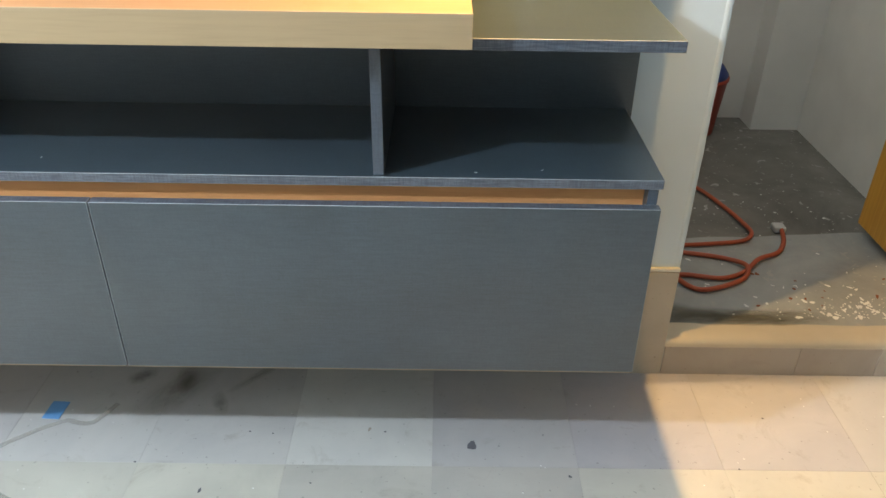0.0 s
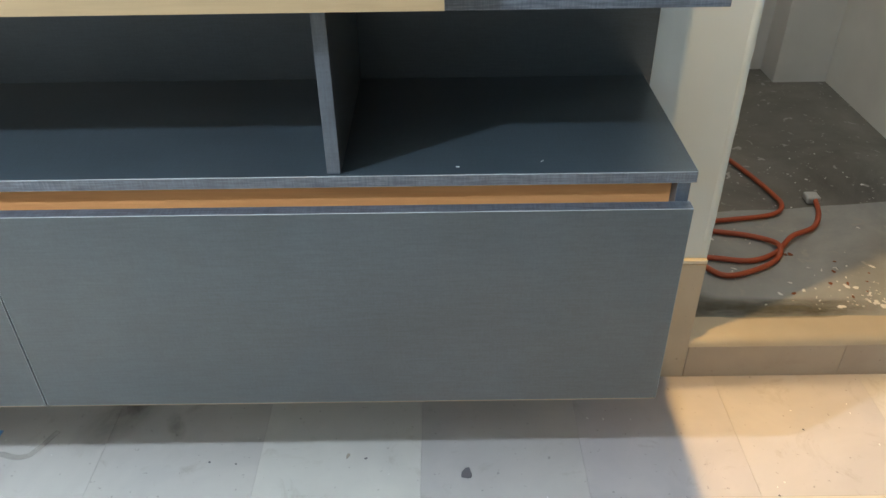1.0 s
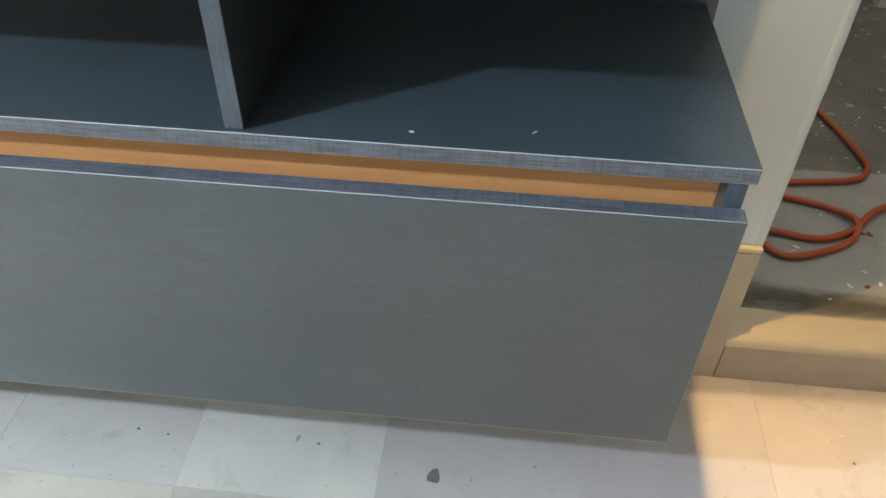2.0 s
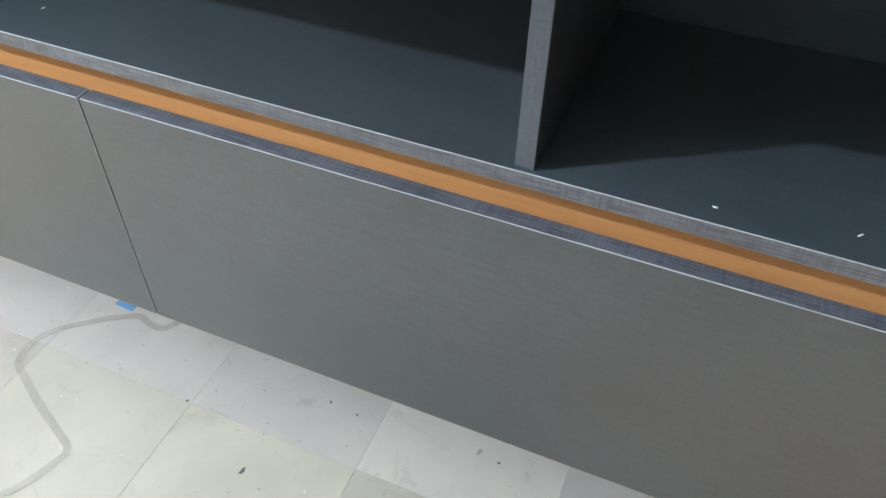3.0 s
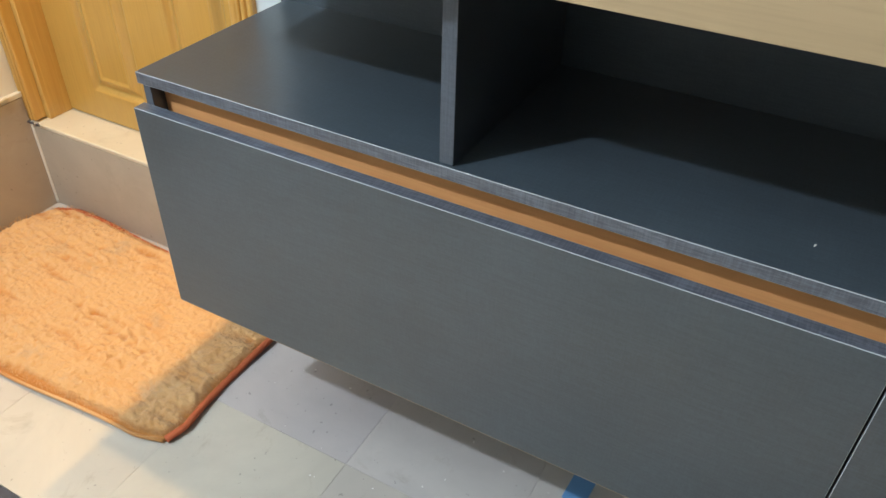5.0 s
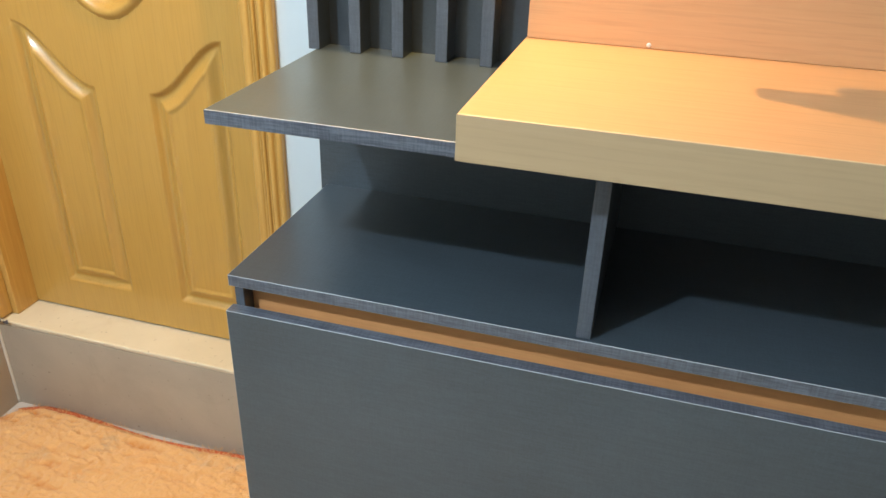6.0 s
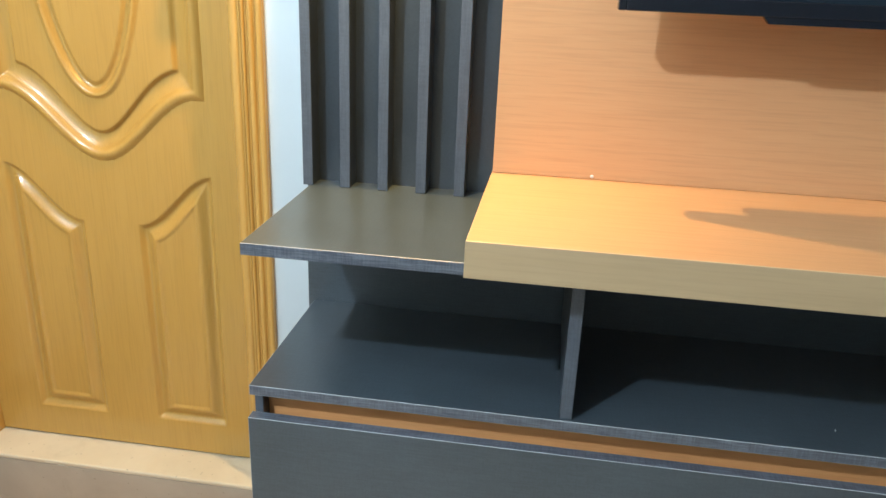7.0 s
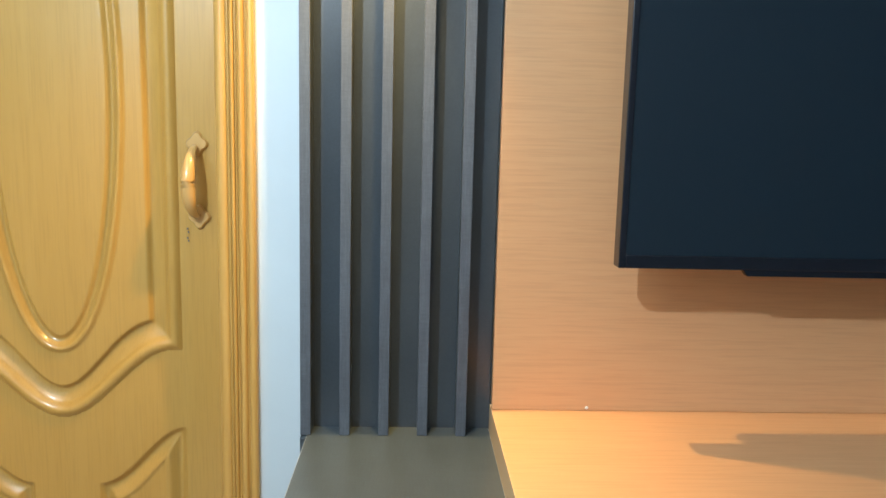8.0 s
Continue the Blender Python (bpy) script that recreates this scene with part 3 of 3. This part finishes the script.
# ---- rug ----
def rug_edge(a, b):
    """Spot on the rug for a, b in 0..1, with slightly uneven sides."""
    x = -1.702 + a * 0.749 + 0.022 * (1 - b) * a + 0.006 * math.sin(7 * b + 2 * a)
    y = -0.094 + b * 0.421 - 0.016 * (1 - a) * (1 - b) + 0.006 * math.sin(9 * a)
    for ca, cb in ((1, 0), (0, 0), (1, 1), (0, 1)):
        k = max(0, 0.09 - abs(a - ca)) / 0.09 * max(0, 0.13 - abs(b - cb)) / 0.13
        x += (0.018 if ca == 0 else -0.018) * k
        y += (0.018 if cb == 0 else -0.018) * k
    return x, y


rug = thing("rug", (-1.3, 0.09, 0), "worn orange shaggy door rug with red binding", "rug")


def pile_height(x, y):
    """Top of the pile: long soft ridges, tufts and fibre ends."""
    h = 0.019 + 0.006 * noise.noise((x * 3 + y * 2, y * 15, 9.0)) + 0.003 * noise.noise((x * 15, y * 22, 2.0))
    h -= 0.012 * max(0, noise.noise((x * 6 + 2 * y, y * 38, 4.0)) - 0.12)
    tufty = smooth(0.5 + 1.8 * noise.noise((x * 6, y * 9, 11.0)))
    h += (0.0022 + 0.005 * tufty) * noise.noise((x * 52, y * 80, 1.0)) + 0.003 * noise.noise((x * 105, y * 130, 3.0)) + 0.0018 * noise.noise((x * 190, y * 190, 6.0))
    return h


NA, NB = 300, 170
bm = bmesh.new()
gr = []
for i in range(NA + 1):
    col = []
    for j in range(NB + 1):
        a, b = i / NA, j / NB
        x, y = rug_edge(a, b)
        inset = min(a * 0.76, (1 - a) * 0.76, b * 0.41, (1 - b) * 0.41)
        col.append(bm.verts.new((x + 0.0012 * noise.noise((x * 150, y * 150, 3)), y + 0.0012 * noise.noise((x * 150, y * 150, 8)), 0.006 + (pile_height(x, y) - 0.006) * smooth(inset / 0.020))))
    gr.append(col)
for i in range(NA):
    for j in range(NB):
        bm.faces.new((gr[i][j], gr[i + 1][j], gr[i + 1][j + 1], gr[i][j + 1])).smooth = True
rim = [gr[i][0] for i in range(NA + 1)] + [gr[NA][j] for j in range(1, NB + 1)] + [gr[i][NB] for i in range(NA - 1, -1, -1)] + [gr[0][j] for j in range(NB - 1, 0, -1)]
low = [bm.verts.new((v.co.x, v.co.y, 0.0005)) for v in rim]
for k in range(len(rim)):
    m = (k + 1) % len(rim)
    bm.faces.new((rim[k], low[k], low[m], rim[m]))
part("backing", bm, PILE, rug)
for side in ("right", "back", "front"):
    low = 0.005 if side == "back" else 0
    pts = []
    for i in range(31):
        t = i / 30
        a, b = (1, t) if side == "right" else ((t, 1) if side == "back" else (t, 0))
        x, y = rug_edge(a, b)
        pts.append((x + (0.004 if side == "right" else 0), y + (-0.003 if side == "back" else (-0.003 if side == "front" else 0)), 0.009 + 0.003 * math.sin(11 * t) - low))
    part("binding", tube(pts, 0.0065 if side != "front" else 0.0035, 8), BINDING if side != "front" else PILE, rug)
rng = random.Random(7)
verts, faces = [], []
for n in range(24000):
    a, b = 0.001 + rng.random() * 0.998, 0.001 + rng.random() * 0.998
    x, y = rug_edge(a, b)
    z = pile_height(x, y) - 0.004
    tall = rng.uniform(0.004, 0.0075)
    ang = math.tau * noise.noise((x * 18, y * 18, 5.0)) * 1.4 + rng.uniform(-0.7, 0.7)
    lean = tall * rng.uniform(0.3, 1.0)
    dx, dy = lean * math.cos(ang), lean * math.sin(ang)
    w = rng.uniform(0.0003, 0.0006)
    wa = rng.random() * math.tau
    wx, wy = w * math.cos(wa), w * math.sin(wa)
    i0 = len(verts)
    verts += [(x - wx, y - wy, z), (x + wx, y + wy, z), (x + 0.55 * dx + wx, y + 0.55 * dy + wy, z + tall * 0.75), (x + 0.55 * dx - wx, y + 0.55 * dy - wy, z + tall * 0.75), (x + dx, y + dy, z + tall)]
    faces += [(i0, i0 + 1, i0 + 2, i0 + 3), (i0 + 3, i0 + 2, i0 + 4)]
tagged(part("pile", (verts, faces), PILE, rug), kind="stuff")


bm = bmesh.new()
for k in range(28):
    a = rng.random()
    box(-1.7175 + 0.05 * a, -1.7175 + 0.05 * a + rng.uniform(0.001, 0.005), 0.3255, 0.3280, 0.2285, 0.231 + 0.006 * rng.random() ** 3, bm=bm)
part("grime", bm, SPECK, frame_1)


# ---- small things on the floors ----
def ribbon(points, width, z0=0.0012, thick=0.0012):
    bm = bmesh.new()
    pts = spline([(p[0], p[1] + 0.024, 0) for p in points], 6)
    prev = None
    for i, p in enumerate(pts):
        d = (pts[min(i + 1, len(pts) - 1)] - pts[max(i - 1, 0)]).normalized()
        s = Vector((-d.y, d.x, 0)) * width / 2
        z = z0 + 0.0012 * abs(math.sin(i * 0.6))
        row = [bm.verts.new(p + s + Vector((0, 0, z))), bm.verts.new(p - s + Vector((0, 0, z))), bm.verts.new(p - s + Vector((0, 0, z + thick))), bm.verts.new(p + s + Vector((0, 0, z + thick)))]
        if prev:
            for k in range(4):
                bm.faces.new((prev[k], prev[(k + 1) % 4], row[(k + 1) % 4], row[k]))
        else:
            bm.faces.new(row)
        prev = row
    bm.faces.new(prev[::-1])
    return bm


strap = part("packing_strap", ribbon([(-0.150, 0.190), (-0.168, 0.152), (-0.184, 0.129), (-0.21, 0.127), (-0.244, 0.133), (-0.30, 0.098), (-0.351, 0.052), (-0.369, 0.012), (-0.360, -0.028), (-0.31, -0.058), (-0.262, -0.083), (-0.205, -0.108), (-0.168, -0.128), (-0.175, -0.165), (-0.205, -0.225), (-0.30, -0.30)], 0.0115), STRAP)
tagged(strap, "clear plastic packing strap lying on the tiles", "strap")
tp = box(-0.019, 0.019, -0.027, 0.027, 0.0004, 0.0016)
bmesh.ops.rotate(tp, verts=tp.verts, cent=(0, 0, 0), matrix=Matrix.Rotation(radians(-3), 3, "Z"))
bmesh.ops.translate(tp, verts=tp.verts, vec=(-0.279, 0.192, 0))
tagged(part("masking_tape", tp, BLUETAPE), "torn piece of blue masking tape on the floor", "tape")


def blot(bm, x, y, r, z, seed, stretch=1.0, turn=0.0):
    """A thin uneven spot lying on a floor."""
    rg = random.Random(seed)
    ph = [rg.random() * math.tau for _ in range(3)]
    n = 14
    ring = []
    for k in range(n):
        a = k * math.tau / n
        q = r * (1 + 0.22 * math.sin(2 * a + ph[0]) + 0.14 * math.sin(3 * a + ph[1]) + 0.1 * math.sin(5 * a + ph[2]))
        px, py = q * math.cos(a) * stretch, q * math.sin(a) / stretch
        ring.append((x + px * math.cos(turn) - py * math.sin(turn), y + px * math.sin(turn) + py * math.cos(turn)))
    top = [bm.verts.new((px, py, z + 0.0007)) for px, py in ring]
    bot = [bm.verts.new((x + (px - x) * 1.04, y + (py - y) * 1.04, z)) for px, py in ring]
    bm.faces.new(top)
    for k in range(n):
        bm.faces.new((bot[k], bot[(k + 1) % n], top[(k + 1) % n], top[k]))


bm = bmesh.new()
for k, (x, y, r, st, tu) in enumerate(((0.634, 0.077, 0.0105, 1.1, 0.4), (0.449, 0.114, 0.0022, 1, 0), (0.096, -0.052, 0.004, 1.5, 1.2), (-0.506, -0.115, 0.006, 1.4, 0.6), (-0.512, -0.104, 0.0035, 1.6, 0.1), (0.21, 0.105, 0.0018, 1.2, 0), (0.16, 0.11, 0.0022, 1.1, 1), (0.31, -0.03, 0.0018, 1, 0), (-0.43, -0.165, 0.002, 1, 0), (-0.47, -0.235, 0.003, 2.0, 0.3), (0.83, -0.005, 0.003, 1.2, 0), (1.18, 0.02, 0.002, 1, 0), (1.28, 0.17, 0.002, 1, 0), (-0.055, 0.02, 0.0022, 1, 0))):
    blot(bm, x, y + 0.025, r, 0.0002, k, st, tu)
tagged(part("dirt_spots", bm, SPECK), "dark dirt spots on the tiles", "dirt", kind="stuff")
bm = bmesh.new()
blot(bm, 0.415, 0.146, 0.0042, 0.0001, 40, 1.3, 1.5)
tagged(part("brown_drop", bm, BROWNSTAIN), "dried brown drop on the tiles under the cabinet", "stain")


def stain(name, x, y, rx, ry, z, turn, mat, label):
    """A thin film with a soft rim, lying on a floor."""
    bm = bmesh.new()
    bmesh.ops.create_circle(bm, cap_ends=True, segments=32, radius=1.0)
    ob = part(name, bm, mat)
    ob.matrix_world = Matrix.Translation((x, y, z)) @ Matrix.Rotation(turn, 4, "Z") @ Matrix.Diagonal((rx, ry, 1, 1))
    return tagged(ob, label, "stain", group="floor stains")


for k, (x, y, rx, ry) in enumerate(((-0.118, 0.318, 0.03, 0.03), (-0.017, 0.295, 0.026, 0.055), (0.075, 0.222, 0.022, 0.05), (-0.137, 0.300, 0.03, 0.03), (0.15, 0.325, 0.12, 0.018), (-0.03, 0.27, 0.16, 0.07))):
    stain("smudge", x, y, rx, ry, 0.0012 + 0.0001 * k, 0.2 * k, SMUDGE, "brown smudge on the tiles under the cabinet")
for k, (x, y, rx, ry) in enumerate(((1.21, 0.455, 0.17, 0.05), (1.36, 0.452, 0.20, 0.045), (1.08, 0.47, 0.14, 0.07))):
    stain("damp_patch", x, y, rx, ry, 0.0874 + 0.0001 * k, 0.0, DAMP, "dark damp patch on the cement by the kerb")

bm = bmesh.new()
rg = random.Random(3)
for k in range(70):
    blot(bm, rg.uniform(-0.9, 1.7), rg.uniform(-0.28, 0.27), rg.uniform(0.0006, 0.0017), 0.0003, 100 + k, rg.uniform(0.8, 1.6), rg.random() * 3)
for k in range(90):
    y = rg.uniform(0.44, 1.2)
    blot(bm, rg.uniform(1.12, 1.75), y, rg.choice((0.001, 0.0015, 0.002, 0.002, 0.004)) * rg.uniform(0.6, 1.3), 0.0868 if y < 0.76 else 0.0845, 300 + k, rg.uniform(0.8, 1.9), rg.random() * 3)
for k in range(150):
    x = 1.75 - abs(rg.gauss(0, 0.22))
    blot(bm, x, 0.455 + abs(rg.gauss(0, 0.055)), rg.choice((0.001, 0.0015, 0.002, 0.003, 0.006)) * rg.uniform(0.6, 1.2), 0.0869, 1000 + k, rg.uniform(1.0, 1.6), rg.random() * 3)
tagged(part("paint_flecks", bm, WHITESPECK), "white paint flecks scattered on the floors", "flecks", kind="stuff")
bm = bmesh.new()
for k in range(16):
    blot(bm, rg.uniform(1.35, 1.75), rg.uniform(0.45, 0.68), rg.uniform(0.002, 0.006), 0.087, 600 + k, rg.uniform(0.8, 1.5), rg.random() * 3)
tagged(part("rust_drops", bm, RUSTSPOT), "rust-brown drops on the cement", "stain", kind="stuff")
chips = bmesh.new()
for k, (x, y) in enumerate(((0.617, 0.039), (0.724, 0.051), (-0.089, 0.074))):
    blot(chips, x, y, 0.0014, SH + 0.0001, 800 + k, 1.8, k * 0.7)
tagged(part("sawdust_flecks", chips, WHITESPECK), "pale sawdust flecks on the cabinet top", "flecks", kind="stuff")

CZ = 0.0935
cord = thing("extension_cord", (1.3, 0.7, 0.086), "orange-red power cord coiled on the cement floor", "cord")
part("cord_loop", tube(spline([(1.178, 0.738, CZ), (1.208, 0.778, CZ), (1.307, 0.793, CZ), (1.417, 0.813, CZ), (1.456, 0.848, CZ + 0.004), (1.458, 0.908, CZ), (1.431, 1.018, CZ), (1.392, 1.128, CZ), (1.338, 1.218, CZ)], 7), 0.0062), CORD, cord)
part("cord_lead", tube(spline([(1.178, 0.758, CZ), (1.268, 0.738, CZ), (1.338, 0.718, CZ), (1.383, 0.673, CZ + 0.006), (1.358, 0.618, CZ), (1.278, 0.573, CZ), (1.219, 0.566, CZ), (1.183, 0.618, CZ), (1.208, 0.633, CZ), (1.298, 0.618, CZ), (1.368, 0.648, CZ), (1.428, 0.708, CZ + 0.005), (1.498, 0.753, CZ), (1.538, 0.818, CZ), (1.556, 0.893, CZ + 0.004)], 7), 0.0065), CORD, cord)
part("plug", box(1.532, 1.566, 0.872, 0.908, 0.086, 0.104, 0.004), PLUG, cord, "small grey plug")

pail = thing("pail", (1.49, 1.66, 0.084), "red plastic pail with a blue lid in the passage", "pail")
part("pail_body", lathe([(0.085, 0), (0.09, 0.004), (0.108, 0.20), (0.113, 0.205), (0.113, 0.215), (0.10, 0.215)], (1.49, 1.66, 0.0842)), RED, pail)
part("lid", lathe([(0.105, 0.2152), (0.108, 0.225), (0.09, 0.25), (0.05, 0.29), (0.02, 0.30)], (1.49, 1.66, 0.0842)), BLUE, pail, "blue lid")

leaf = thing("door_2", (1.785, 0.6, 0.1), "open orange varnished door leaf in the passage opening", "door", kind="structure")
part("leaf", box(1.779, 1.817, 0.36, 0.897, 0.112, 2.15, 0.003), YELLOWDOOR, leaf)
part("hinge_stile", box(1.779, 1.8195, 0.340, 0.358, 0.1, 2.18, 0.002), YELLOWDOOR, leaf)

# ---- tiles ----
PITCH, GAP = 0.299, 0.0003


def tile_mesh(name, sx, sy, thick, mat, bevel=0.0002):
    """A flat tile with eased upper edges, its top at z = 0."""
    bm = bmesh.new()
    lo = [bm.verts.new((x, y, -thick)) for x, y in ((0, 0), (sx, 0), (sx, sy), (0, sy))]
    mid = [bm.verts.new((x, y, -bevel)) for x, y in ((0, 0), (sx, 0), (sx, sy), (0, sy))]
    b = bevel
    top = [bm.verts.new((x, y, 0)) for x, y in ((b, b), (sx - b, b), (sx - b, sy - b), (b, sy - b))]
    bm.faces.new(top)
    for k in range(4):
        m = (k + 1) % 4
        bm.faces.new((lo[k], lo[m], mid[m], mid[k]))
        bm.faces.new((mid[k], mid[m], top[m], top[k]))
    bmesh.ops.recalc_face_normals(bm, faces=bm.faces)
    mesh = bpy.data.meshes.new(name)
    bm.to_mesh(mesh)
    bm.free()
    mesh.materials.append(mat)
    return mesh


def lay(name, mesh, m, parent):
    ob = new(name, mesh)
    ob.parent = parent
    ob.matrix_basis = m
    return ob


tiles = {}
rg = random.Random(11)


def floor_tile(x0, x1, y0, y1, stone):
    key = (round(x1 - x0, 4), round(y1 - y0, 4), stone.name)
    if key not in tiles:
        tiles[key] = tile_mesh("tile", x1 - x0 - GAP, y1 - y0 - GAP, 0.0115, stone)
    lay("tile", tiles[key], Matrix.Translation((x0, y0, rg.uniform(-0.0003, 0.0))), floor)


xl = [0.252 + PITCH * k for k in range(-7, 9)]
xl = [WEST] + [x for x in xl if WEST < x < EAST] + [EAST]
for x0, x1 in zip(xl, xl[1:]):
    floor_tile(x0, x1, 0.044, 0.3435, TILE_PALE if 0.2 < x0 < 0.3 else TILE)
    floor_tile(x0, x1, -0.2705, 0.044, TILE_CREAM)
    for k in range(8):
        floor_tile(x0, x1, -0.398 - PITCH * (k + 1), -0.398 - PITCH * k, TILE_CREAM)

# mosaic border: two slate strips with a chain of chequered diamonds between them
BANDS = ((-0.296, -0.271), (-0.398, -0.373))
for y0, y1 in BANDS:
    strip = tile_mesh("border_strip", PITCH - GAP, y1 - y0 - 0.0006, 0.0115, DARKTILE, 0.0006)
    for x0 in [0.252 + PITCH * k for k in range(-6, 8)]:
        lay("border_strip", strip, Matrix.Translation((x0, y0, 0)), floor)
bed = tile_mesh("border_bed", PITCH - GAP, 0.0764, 0.0115, TILE_CREAM, 0.0003)
for x0 in [0.252 + PITCH * k for k in range(-6, 8)]:
    lay("border_bed", bed, Matrix.Translation((x0, -0.3728, -0.0008)), floor)
CELL = 0.0176
cells = [tile_mesh("mosaic_piece", CELL - 0.0005, CELL - 0.0005, 0.004, m, 0.0004) for m in (DARKTILE, WHITETILE, OCHRETILE)]
for k in range(-8, 6):
    cx = -0.600 + 0.0805 * k
    for i in range(3):
        for j in range(3):
            which = 2 if i == j == 1 else (i + j) % 2
            m = Matrix.Translation((cx, -0.3345, 0.0)) @ Matrix.Rotation(radians(45), 4, "Z") @ Matrix.Translation(((i - 1.5) * CELL, (j - 1.5) * CELL, 0))
            lay("mosaic_piece", cells[which], m, floor)


# skirting, step and kerb faces: upright tiles
def upright(parent, x0, x1, y, z0, z1, mat):
    mesh = tile_mesh("skirting_tile", x1 - x0 - 0.0012, z1 - z0 - 0.001, 0.004, mat, 0.0006)
    lay("skirting_tile", mesh, Matrix.Translation((x0, y, z0)) @ Matrix.Rotation(radians(90), 4, "X"), parent)


edges = [-0.998 + 0.3475 * k for k in range(7)]
edges[-1] = GROUNDX
for x0, x1 in zip(edges, edges[1:]):
    upright(skirting_north, x0, x1, 0.3422, 0.0, 0.286, SKIRT)
for x0, x1 in ((WEST, -0.998),):
    upright(step_west, x0, x1, 0.3372, 0.0, 0.217, SKIRT)
for x0, x1 in ((GROUNDX + 0.001, 1.405), (1.405, 1.594), (1.594, 1.82)):
    upright(kerb, x0, x1, 0.3422, 0.0, 0.082, SKIRT)
west_tile = tile_mesh("skirting_tile", 0.2985, 0.287, 0.005, SKIRT, 0.0006)
for k in range(10):
    y0 = 0.3368 - 0.3 * (k + 1)
    lay("skirting_tile", west_tile, Matrix.Translation((-1.7075, y0, 0)) @ Matrix.Rotation(radians(90), 4, "Z") @ Matrix.Rotation(radians(90), 4, "X"), skirting_west)
